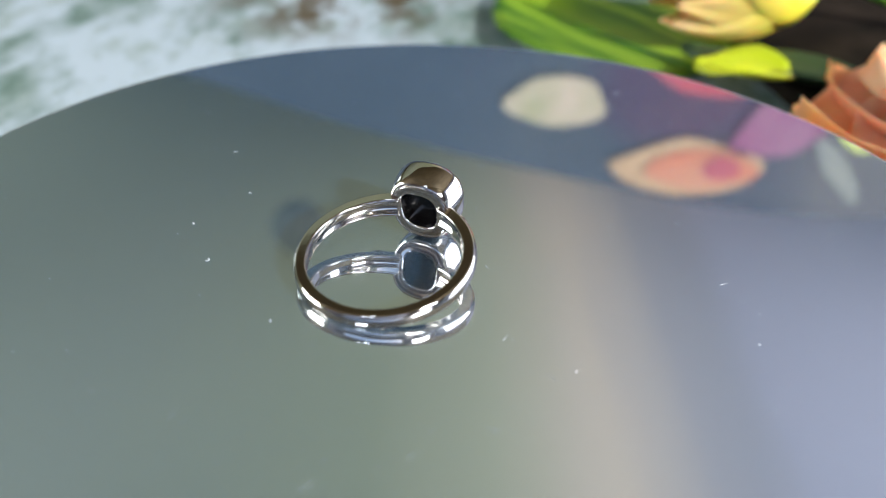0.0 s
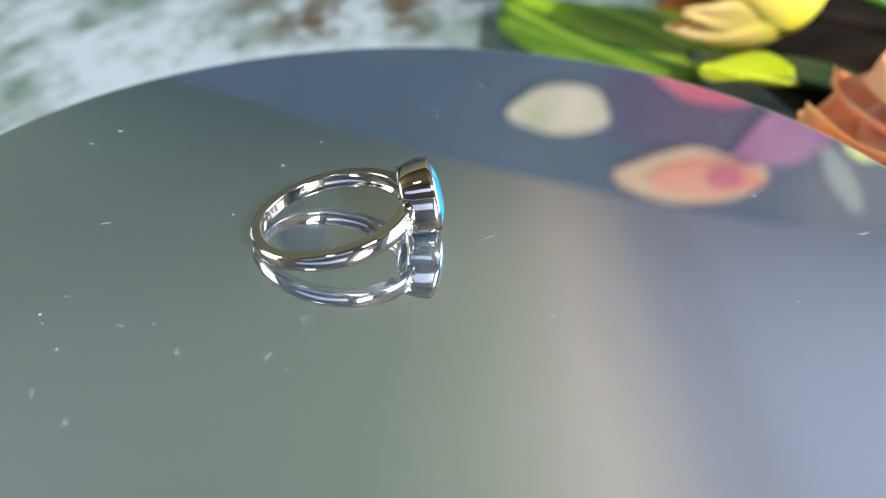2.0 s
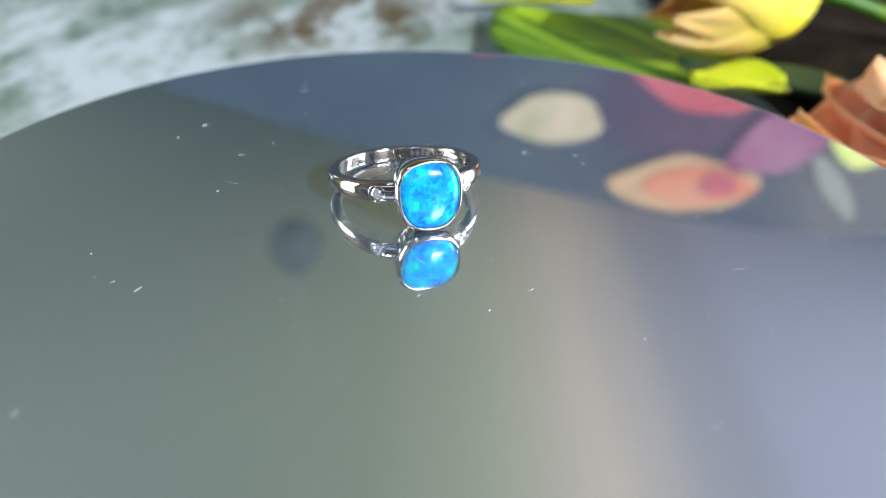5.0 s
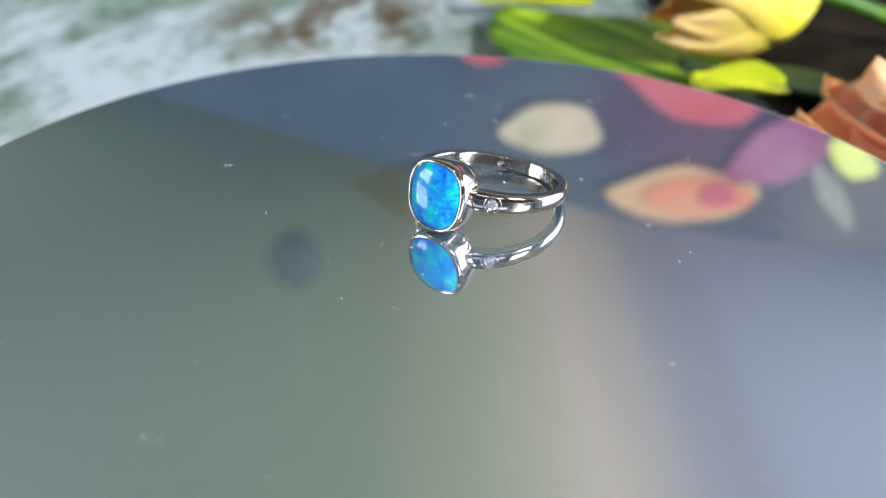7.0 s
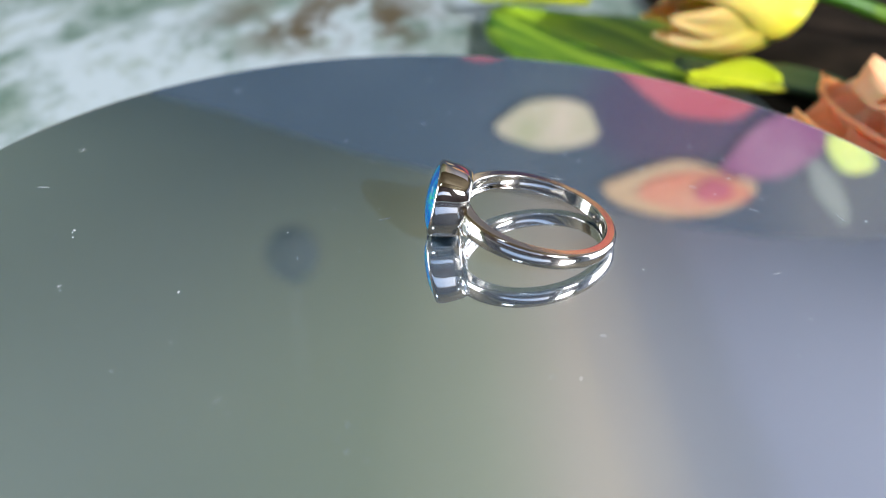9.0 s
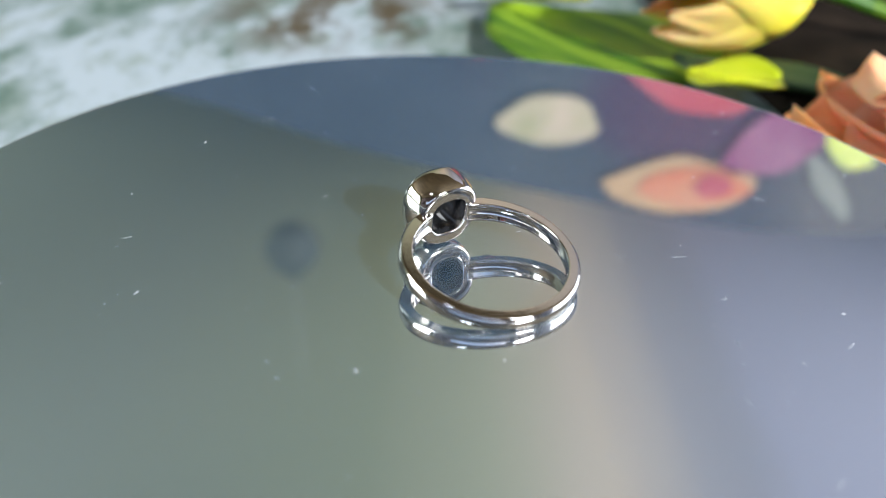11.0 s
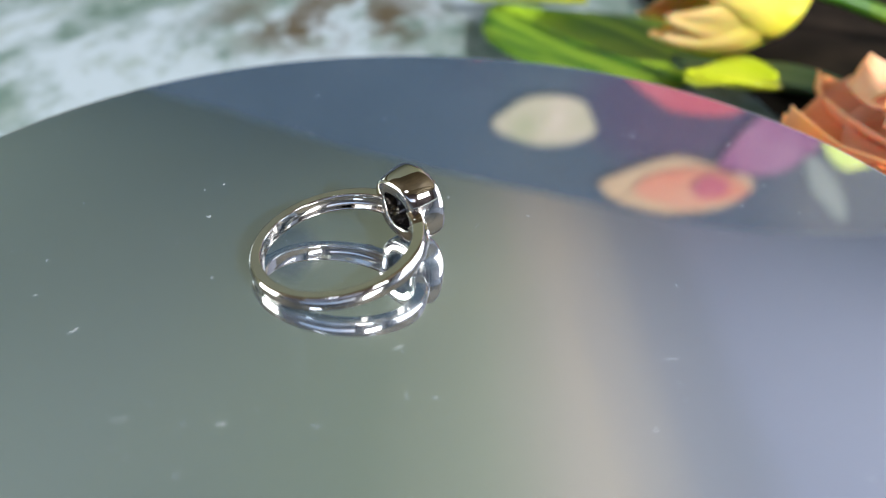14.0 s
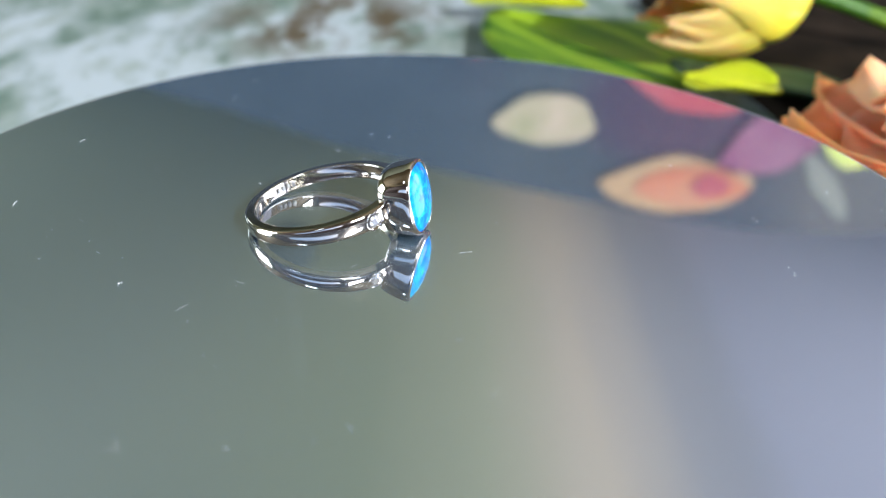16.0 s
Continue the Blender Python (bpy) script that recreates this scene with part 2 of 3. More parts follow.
def lit_ceiling():
    """Three tones across the room with light painted in, cloudy at a small scale."""
    m = bpy.data.materials.new("ceiling_paint_with_light")
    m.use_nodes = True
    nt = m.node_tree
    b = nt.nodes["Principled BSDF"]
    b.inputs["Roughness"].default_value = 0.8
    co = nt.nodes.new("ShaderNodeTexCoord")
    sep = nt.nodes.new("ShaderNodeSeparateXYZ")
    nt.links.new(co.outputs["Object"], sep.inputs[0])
    streaked = nt.nodes.new("ShaderNodeMapping")
    streaked.inputs["Scale"].default_value = (2.6, 0.35, 1.0)
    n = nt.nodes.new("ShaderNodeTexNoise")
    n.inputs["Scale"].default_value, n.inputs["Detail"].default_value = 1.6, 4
    nt.links.new(co.outputs["Object"], streaked.inputs["Vector"])
    nt.links.new(streaked.outputs["Vector"], n.inputs["Vector"])
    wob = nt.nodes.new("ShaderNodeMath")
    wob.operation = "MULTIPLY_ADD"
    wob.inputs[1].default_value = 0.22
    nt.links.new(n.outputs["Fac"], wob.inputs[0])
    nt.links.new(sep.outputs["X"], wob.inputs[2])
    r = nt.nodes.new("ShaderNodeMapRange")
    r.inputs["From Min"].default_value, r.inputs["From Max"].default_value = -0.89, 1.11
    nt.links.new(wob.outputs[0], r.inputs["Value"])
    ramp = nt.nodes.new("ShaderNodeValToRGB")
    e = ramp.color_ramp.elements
    # Widened beige brightens the middle; lilac holds the window's bluish light.
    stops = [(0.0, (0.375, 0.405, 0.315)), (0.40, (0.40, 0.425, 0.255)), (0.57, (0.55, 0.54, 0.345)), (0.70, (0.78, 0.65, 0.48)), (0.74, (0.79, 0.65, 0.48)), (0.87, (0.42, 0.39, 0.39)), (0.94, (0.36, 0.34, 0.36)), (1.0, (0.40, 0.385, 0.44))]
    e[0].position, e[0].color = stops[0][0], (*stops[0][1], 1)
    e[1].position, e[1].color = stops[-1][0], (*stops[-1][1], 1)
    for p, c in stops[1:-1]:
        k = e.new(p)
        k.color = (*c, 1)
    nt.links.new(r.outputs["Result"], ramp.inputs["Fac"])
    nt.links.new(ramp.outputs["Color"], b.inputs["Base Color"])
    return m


LIT_CEILING_PAINT = lit_ceiling()
PAVING = material("pale_paving", (0.45, 0.43, 0.40), 0.8, 0, (0.52, 0.50, 0.46), 3, bump=0.002, bump_scale=40)
CEILING_WOOD = material("brown_ceiling_wood", (0.14, 0.100, 0.050), 0.75, 0, (0.185, 0.135, 0.068), 4, bump=0.001, bump_scale=60)
BROWN_WALL = material("brown_panelling", (0.10, 0.062, 0.040), 0.6, 0, (0.14, 0.09, 0.06), 4, bump=0.001, bump_scale=60)
FLOOR_WOOD = material("brown_floor_wood", (0.22, 0.17, 0.12), 0.9, 0, (0.27, 0.21, 0.15), 4, bump=0.001, bump_scale=60, Specular_IOR_Level=0.1)
LILAC_PAINT = material("lilac_wall_paint", (0.36, 0.37, 0.47), 0.8, 0, (0.39, 0.40, 0.50), 1.5, bump=0.001, bump_scale=60)
SOUTH_PAINT = material("dark_brown_wall_paint", (0.075, 0.055, 0.060), 0.8, 0, (0.11, 0.08, 0.085), 1.5, bump=0.001, bump_scale=60)
NAVY = material("navy_enamel", (0.15, 0.17, 0.15), 0.85)


# ---- mesh helpers ----
def mesh_of(name, bm, mat, smooth=True):
    bmesh.ops.recalc_face_normals(bm, faces=bm.faces)
    me = bpy.data.meshes.new(name)
    bm.to_mesh(me)
    bm.free()
    for p in me.polygons:
        p.use_smooth = smooth
    if mat:
        me.materials.append(mat)
    return me


def part(name, bm, mat, parent=None, label="", smooth=True):
    ob = new(name, mesh_of(name, bm, mat, smooth))
    if parent:
        ob.parent = parent
    if label:
        tagged(ob, label)
    return ob


def box(x0, x1, y0, y1, z0, z1, bevel=0.0):
    bm = bmesh.new()
    bmesh.ops.create_cube(bm, size=1, matrix=Matrix.Translation(((x0 + x1) / 2, (y0 + y1) / 2, (z0 + z1) / 2)) @ Matrix.Diagonal((x1 - x0, y1 - y0, z1 - z0, 1)))
    if bevel:
        bmesh.ops.bevel(bm, geom=list(bm.edges), offset=bevel, segments=2, affect="EDGES", profile=0.5)
    return bm


def loft(rings, close_ends=(False, False), cyclic=False):
    """Skin of quads over closed rings of points."""
    bm = bmesh.new()
    vs = [[bm.verts.new(p) for p in r] for r in rings]
    n = len(vs[0])
    pairs = list(zip(vs, vs[1:])) + ([(vs[-1], vs[0])] if cyclic else [])
    for a, b in pairs:
        for i in range(n):
            bm.faces.new((a[i], a[(i + 1) % n], b[(i + 1) % n], b[i]))
    if close_ends[0]:
        bm.faces.new(vs[0])
    if close_ends[1]:
        bm.faces.new(vs[-1])
    return bm


def lathe(profile, n=64):
    """Turns (radius, z) points about z, closed at both ends where the radius is 0 or by a cap."""
    rings = [[(r * math.cos(2 * math.pi * i / n), r * math.sin(2 * math.pi * i / n), z) for i in range(n)] for r, z in profile]
    return loft(rings, (True, True))


def tube(points, radius, n=8):
    """A round tube along points, tapering to its ends if radius is a function of 0..1."""
    rings = []
    for i, p in enumerate(points):
        p = Vector(p)
        d = (Vector(points[min(i + 1, len(points) - 1)]) - Vector(points[max(i - 1, 0)])).normalized()
        a = d.orthogonal().normalized()
        b = d.cross(a)
        r = radius(i / (len(points) - 1)) if callable(radius) else radius
        rings.append([p + a * (r * math.cos(2 * math.pi * k / n)) + b * (r * math.sin(2 * math.pi * k / n)) for k in range(n)])
    return loft(rings, (True, True))


# ---- setting: sunroom ----
tagged(part("ground", box(-30, 30, -30, 30, -0.90, -0.80), PAVING), "pale grey paving outside the windows", "ground", kind="structure")
tagged(part("floor", box(-3.2, 2.6, -1.3, 6.0, -0.80, -0.767), FLOOR_WOOD), "brown wooden floor", "floor", kind="structure")
tagged(part("wall_north", box(-3.32, 2.72, 6.0, 6.12, -0.80, 1.65), OLIVE_WALL), "olive green painted wall at the far end", "wall", kind="structure")


def joined(pieces):
    bm = bmesh.new()
    for p in pieces:
        q = box(*p)
        me = bpy.data.meshes.new("piece")
        q.to_mesh(me)
        q.free()
        bm.from_mesh(me)
        bpy.data.meshes.remove(me)
    return bm


tagged(part("wall_south", joined([(-3.32, 0.57, -1.42, -1.3, -0.80, 0.43), (-3.32, 0.57, -1.42, -1.3, 0.93, 1.65), (-3.32, -1.47, -1.42, -1.3, 0.43, 0.93), (0.57, 0.85, -1.42, -1.3, -0.80, 1.65), (0.85, 1.99, -1.42, -1.3, -0.80, 0.75), (0.85, 1.99, -1.42, -1.3, 1.55, 1.65), (1.99, 2.72, -1.42, -1.3, -0.80, 1.65)]), SOUTH_PAINT),
       "dark brown painted wall with a window and an added fill opening", "wall", kind="structure")
tagged(part("wall_west", joined([(-3.32, -3.2, -1.3, 6.0, -0.80, 0.08), (-3.32, -3.2, -1.3, 6.0, 1.42, 1.65), (-3.32, -3.2, -1.3, -0.92, 0.08, 1.42), (-3.32, -3.2, 0.72, 2.58, 0.08, 1.42), (-3.32, -3.2, 4.22, 6.0, 0.08, 1.42)]), OLIVE_WALL),
       "olive green painted wall with a window and an added fill opening", "wall", kind="structure")
tagged(part("wall_east", joined([(2.6, 2.72, -1.3, 6.0, -0.80, -0.22), (2.6, 2.72, -1.3, 6.0, 1.32, 1.65), (2.6, 2.72, -1.3, -0.62, -0.22, 1.32), (2.6, 2.72, 2.02, 6.0, -0.22, 1.32)]), LILAC_PAINT),
       "pale lilac painted wall with a wide window", "wall", kind="structure")
tagged(part("ceiling", joined([(-3.2, 2.6, -1.3, -0.91, 1.65, 1.70), (-3.2, 2.6, -0.59, 1.30, 1.65, 1.70), (-3.2, -0.82, -0.91, -0.59, 1.65, 1.70), (-0.38, 2.6, -0.91, -0.59, 1.65, 1.70), (-3.2, -2.7, 1.30, 6.0, 1.65, 1.70), (2.1, 2.6, 1.30, 6.0, 1.65, 1.70)]), CEILING_WOOD), "brown wooden ceiling with a skylight, round a field with light in its paint", "ceiling", kind="structure")
tagged(part("ceiling", box(-2.7, 2.1, 1.30, 6.0, 1.652, 1.70), LIT_CEILING_PAINT), "ceiling in grey-green, beige and lilac tones, with light put into the colour", "ceiling", kind="structure")


def window(name, wide, high, m, lights):
    """A dark wooden frame with uprights, in its wall's opening; two frames hold added fill."""
    ob = tagged(new(name), "wide dark wooden window with tall panes", "window", kind="structure")
    ob.matrix_basis = m
    w, h = wide / 2, high / 2
    part("window_frame", joined([(-w, w, -0.03, 0.03, -h, -h + 0.05), (-w, w, -0.03, 0.03, h - 0.05, h), (-w, -w + 0.05, -0.03, 0.03, -h + 0.05, h - 0.05), (w - 0.05, w, -0.03, 0.03, -h + 0.05, h - 0.05)]), BROWN_WALL, ob, smooth=False)
    for k in range(1, lights):
        x = -w + wide * k / lights
        part("upright", box(x - 0.03, x + 0.03, -0.02, 0.02, -h + 0.05, h - 0.05), BROWN_WALL, ob, smooth=False)


window("window_1", 1.14, 0.80, pose(1.42, -1.36, 1.15), 1)
# Frame for the added low blue fill behind the camera.
window("fill_window_5", 2.04, 0.50, pose(-0.45, -1.36, 0.68), 1)
# Frame for the added far fill on the west side.
window("fill_window_6", 1.64, 1.34, pose(-3.24, 3.40, 0.75, 0, 0, 90), 2)
window("window_4", 0.44, 0.32, pose(-0.60, -0.75, 1.685, 90, 0, 0), 1)
window("window_2", 2.64, 1.54, pose(2.64, 0.70, 0.55, 0, 0, 90), 3)
window("window_3", 1.64, 1.34, pose(-3.24, -0.10, 0.75, 0, 0, 90), 2)

# ---- table ----
TOP = -0.017
table = tagged(new("table"), "long table with a white, grey and green mottled stone top", "table")
part("tabletop", box(-1.55, 1.20, -0.40, 0.46, TOP - 0.028, TOP, 0.003), MARBLE, table, "mottled white, grey-green and rust stone top", smooth=False)
for lx in (-1.48, 1.13):
    for ly in (-0.34, 0.40):
        part("leg", box(lx - 0.03, lx + 0.03, ly - 0.03, ly + 0.03, -0.767, TOP - 0.028, 0.003), DARK_WOOD, table, smooth=False)

# ---- turntable with its mirror ----
stand = tagged(new("turntable_base"), "round white turntable base under the mirror, on the tabletop", "turntable")
part("foot", lathe([(0.050, TOP), (0.052, TOP + 0.001), (0.052, TOP + 0.006), (0.048, TOP + 0.008)]), BASE_PLASTIC, stand)
part("platter", lathe([(0.046, TOP + 0.008), (0.053, TOP + 0.009), (0.053, -0.0040), (0.052, -0.0031)]), BASE_PLASTIC, stand)

disc = tagged(new("mirror_disc"), "round polished mirror with dust specks, turning on its base", "mirror")
DR = 0.0666
dm = Matrix.Translation((0.0017, 0.0012, 0))
bm = lathe([(DR - 0.0004, 0.0), (DR, -0.0004), (DR, -0.0027), (DR - 0.0003, -0.003)], 256)
bm.transform(dm)
rim = part("rim", bm, EDGE_GLASS, disc, "thin clear acrylic edge", smooth=False)
bm = lathe([(DR - 0.0006, 0.00003), (DR - 0.0003, -0.0001)], 256)
bm.transform(dm)
part("mirror_face", bm, MIRROR, disc, "silvered reflecting face", smooth=False)


# ---- ring ----
def outline(hy, hz, x, n=96, power=2.5, skew=0.05):
    """A rounded cushion outline in the plane of the setting's face."""
    pts = []
    for i in range(n):
        a = 2 * math.pi * i / n
        c, s = math.cos(a), math.sin(a)
        y = hy * math.copysign(abs(c) ** (2 / power), c)
        z = hz * math.copysign(abs(s) ** (2 / power), s)
        pts.append((x, y * (1 + skew * z / hz), z))
    return pts


def shank():
    """The band: a strip with flat sides, a slightly domed outside and a hollowed inside, wider and thicker at the shoulders."""
    rings = []
    end = radians(163)
    for i in range(141):
        th = -end + 2 * end * i / 140
        k = (abs(th) / end) ** 2.2
        w = 0.86 + 0.42 * k
        ro, ri = 9.84 - 0.15 * k, 8.48 - 0.46 * k
        dip = 0.30 * k
        half = [(ri + dip * 1.2, 0), (ri + dip, w * 0.45), (ri + 0.01, w * 0.70), (ri, w * 0.80), (ri + 0.02, w * 0.92), (ri + 0.07, w * 0.985), (ri + 0.13, w), (ri + 0.17, w),
                (ro - 0.46, w), (ro - 0.42, w), (ro - 0.32, w * 0.975), (ro - 0.22, w * 0.90), (ro - 0.13, w * 0.77), (ro - 0.06, w * 0.58), (ro - 0.01, w * 0.25)]
        prof = half + [(r, -z) for r, z in reversed(half[1:])]
        rings.append([(r * MM * math.cos(th), r * MM * math.sin(th), z * MM) for r, z in prof])
    return loft(rings, (True, True))


def scaled(points):
    return [(x * MM, y * MM, z * MM) for x, y, z in points]


ring = tagged(new("ring"), "polished silver ring with a blue-green opal, lying on a mirror", "ring")
part("shank", shank(), SILVER, ring, "polished silver band with hollowed shoulders")
bez = [outline(2.15, 2.25, -9.8, power=2.9), outline(2.15, 2.25, -8.15, power=2.9), outline(2.17, 2.27, -8.02, power=2.9), outline(2.28, 2.38, -7.92, power=2.8), outline(2.36, 2.46, -7.90, power=2.8), outline(3.26, 3.48, -7.90), outline(3.36, 3.58, -7.92), outline(3.48, 3.74, -8.0), outline(3.60, 3.88, -8.16),
       outline(3.84, 4.14, -9.1), outline(4.00, 4.31, -10.3), outline(4.05, 4.37, -11.1), outline(4.03, 4.355, -11.4), outline(3.95, 4.28, -11.66), outline(3.83, 4.17, -11.82), outline(3.70, 4.05, -11.87), outline(3.58, 3.95, -11.83), outline(3.50, 3.88, -11.72), outline(3.47, 3.85, -11.1)]
setting = part("bezel", loft([scaled(r) for r in bez]), SILVER, ring, "high polished silver bezel with an open back")
dome = [outline(3.50 * math.cos(a), 3.93 * math.cos(a), -11.5 - 1.2 * math.sin(a), power=2.5 - 0.4 * math.sin(a)) for a in [radians(v) for v in (0, 8, 18, 28, 38, 48, 58, 68, 77, 84, 88.5)]]
part("opal", loft([scaled(r) for r in dome], (True, True)), OPAL, ring, "blue opal cabochon with green fire")
part("stone_back", loft([scaled(outline(3.2, 3.4, -9.75)), scaled(outline(3.2, 3.4, -10.1))], (True, True)), BACKING_AND_GAP, ring, "black backing of the stone", smooth=False)
for side in (-1, 1):
    th = side * radians(145)
    m = pose(0, 0, 0, 0, 0, math.degrees(th)) @ Matrix.Translation((9.60 * MM, 0, -0.12 * MM)) @ pose(0, 0, 0, 0, 90, 0)
    bm = lathe([(0.90 * MM, -0.3 * MM), (1.10 * MM, -0.3 * MM), (1.10 * MM, 0.08 * MM), (1.04 * MM, 0.15 * MM), (0.95 * MM, 0.14 * MM), (0.91 * MM, 0.02 * MM)], 40)
    bm.transform(m)
    cup = part("diamond_setting", bm, SILVER, ring, "flush round collar")
    # Black disc under the stone paints the shade between it and the collar.
    bm = lathe([(0.92 * MM, -0.06 * MM), (0.92 * MM, -0.01 * MM), (0.70 * MM, 0.0)], 32)
    bm.transform(m)
    part("gap_shade", bm, BACKING_AND_GAP, cup, "black disc standing in for the shaded gap round the stone", smooth=False)
    rows = []
    for r, z, shift in ((0.80, 0.0, 0), (0.70, 0.09, 0.5), (0.52, 0.20, 0), (0.42, 0.23, 0.5)):
        rows.append([(r * MM * math.cos(2 * math.pi * (q + shift) / 10), r * MM * math.sin(2 * math.pi * (q + shift) / 10), z * MM) for q in range(10)])
    bm = loft(rows, (True, True))
    bmesh.ops.triangulate(bm, faces=bm.faces)
    bm.transform(m)
    part("diamond", bm, DIAMOND, cup, "small round brilliant diamond", smooth=False)
for k in range(4):
    bm = box(8.28 * MM, 8.36 * MM, -0.20 * MM, 0.20 * MM, -0.30 * MM, 0.30 * MM)
    bm.transform(pose(0, 0, 0, 0, 0, -22 - 5 * k))
    part("hallmark", bm, WORN_SILVER, ring, "small dark stamped mark inside the band", smooth=False)
RING_AT = pose(10.97 * MM, 5.27 * MM, 2.61 * MM, 0, 0, 25.5) @ pose(0, 0, 0, 0, 10.4, 0)

# ---- flowers and board behind the mirror ----
board = tagged(part("board", box(-0.032, 0.052, -0.05, 0.060, 0, 0.004, 0.001), DARK_WOOD, smooth=False), "dark brown wooden board under the flowers", "board")
board.matrix_basis = pose(0.100, 0.118, TOP, 0, 0, 6)


def petal_grid(length, width, cup=0.25, curl=0.3, ruffle=0.0, point=1.0, nu=14, nv=9, thick=0.0005, seed=0):
    """A petal from the origin along +x, cupped across, curled up towards its tip, with two skins."""
    rnd = random.Random(seed)
    ph = rnd.random() * 6
    top, low = [], []
    bm = bmesh.new()
    for i in range(nu + 1):
        u = i / nu
        w = width * 0.5 * (math.sin(math.pi * min(1.0, 0.08 + 0.92 * u)) ** 0.65 if u < 1 else 0.03) * (1 - 0.25 * point * u * u)
        w = max(w, width * 0.04)
        ra, rb = [], []
        for j in range(nv + 1):
            v = 2 * j / nv - 1
            x = length * u
            z = curl * length * u * u + cup * width * v * v * math.sin(math.pi * min(1, u + 0.15)) + ruffle * math.sin(ph + 5 * v + 4 * u) * abs(v) * u
            ra.append(bm.verts.new((x, w * v, z)))
            rb.append(bm.verts.new((x, w * v, z - thick)))
        top.append(ra)
        low.append(rb)
    for i in range(nu):
        for j in range(nv):
            bm.faces.new((top[i][j], top[i + 1][j], top[i + 1][j + 1], top[i][j + 1]))
            bm.faces.new((low[i][j], low[i][j + 1], low[i + 1][j + 1], low[i + 1][j]))
        for j in (0, nv):
            bm.faces.new((top[i][j], top[i + 1][j], low[i + 1][j], low[i][j]))
    for i in (0, nu):
        for j in range(nv):
            bm.faces.new((top[i][j], top[i][j + 1], low[i][j + 1], low[i][j]))
    return bm


def leaf(name, at, length, width, mat, label, cup=0.15, curl=0.05):
    ob = tagged(new(name), label, "leaf")
    ob.matrix_basis = at
    part("blade", petal_grid(length, width, cup, curl, 0.001, seed=3), mat, ob)
    part("midrib", tube([(length * k / 8, 0, curl * length * (k / 8) ** 2 + 0.0003) for k in range(8)], lambda q: 0.0007 * (1 - 0.7 * q)), mat, ob)
    return ob


def blossom(at, petals, mat, label):
    ob = tagged(new("flower"), label, "flower")
    ob.matrix_basis = at
    for k, (rz, rise, length, width, cup, curl) in enumerate(petals):
        o = part("petal", petal_grid(length, width, cup, curl, 0.0035, seed=k, nu=18, nv=14), mat, ob)
        o.matrix_basis = pose(0, 0, 0, 0, 0, rz) @ pose(0, 0, 0, 0, -rise, 0)
    return ob


def tulip_petal(length, radius, span, flare, seed):
    """One petal of a half-closed cup whose axis is +x: a curved skin, open towards the tip."""
    rnd = random.Random(seed)
    ph = rnd.random() * 6
    bm = bmesh.new()
    nu, nv = 18, 12
    skins = []
    for off in (0.0, 0.0006):
        rows = []
        for i in range(nu + 1):
            u = i / nu
            r = radius * math.sin(math.pi * (0.10 + 0.77 * u)) + flare * max(0, u - 0.62) ** 2 * 12 * radius - off
            hw = span * (math.sin(math.pi * (0.14 + 0.80 * u)) ** 0.6) * (1 - 0.35 * max(0, u - 0.7) / 0.3)
            row = []
            for j in range(nv + 1):
                v = 2 * j / nv - 1
                a = hw * v
                rr = r * (1 + 0.07 * math.sin(ph + 3 * v + 3 * u) * u)
                x = length * (u - 0.16 * u * v * v + 0.03 * u * math.sin(ph * 2 + 7 * v))
                row.append(bm.verts.new((x, rr * math.sin(a), rr * math.cos(a))))
            rows.append(row)
        skins.append(rows)
    a, c = skins
    for i in range(nu):
        for j in range(nv):
            bm.faces.new((a[i][j], a[i + 1][j], a[i + 1][j + 1], a[i][j + 1]))
            bm.faces.new((c[i][j], c[i][j + 1], c[i + 1][j + 1], c[i + 1][j]))
        for j in (0, nv):
            bm.faces.new((a[i][j], a[i + 1][j], c[i + 1][j], c[i][j]))
    for i in (0, nu):
        for j in range(nv):
            bm.faces.new((a[i][j], a[i][j + 1], c[i][j + 1], c[i][j]))
    return bm


yellow_flower = tagged(new("flower"), "yellow tulip with apricot-tipped petals, lying on the board", "flower")
yellow_flower.matrix_basis = pose(0.0885, 0.120, 0.0005, 0, 0, 203)
for k, (roll, rad, sp, fl) in enumerate(((-52, 13.6, 1.35, 0.10), (68, 13.6, 1.35, 0.05), (188, 13.6, 1.35, 0.08), (8, 12.6, 1.15, 0.04), (128, 12.6, 1.15, 0.03), (248, 12.6, 1.15, 0.05))):
    o = part("petal", tulip_petal(0.043, rad * MM, sp, fl, 20 + k), TULIP, yellow_flower)
    o.matrix_basis = pose(0, 0, 0, roll)
bm = tube([(0.0875, 0.1195, 0.0005), (0.100, 0.123, -0.003), (0.120, 0.116, -0.009), (0.152, 0.096, -0.0135)], 0.0020)
bm.transform(yellow_flower.matrix_basis.inverted())
part("stem", bm, GREEN, yellow_flower, "dark green stem")
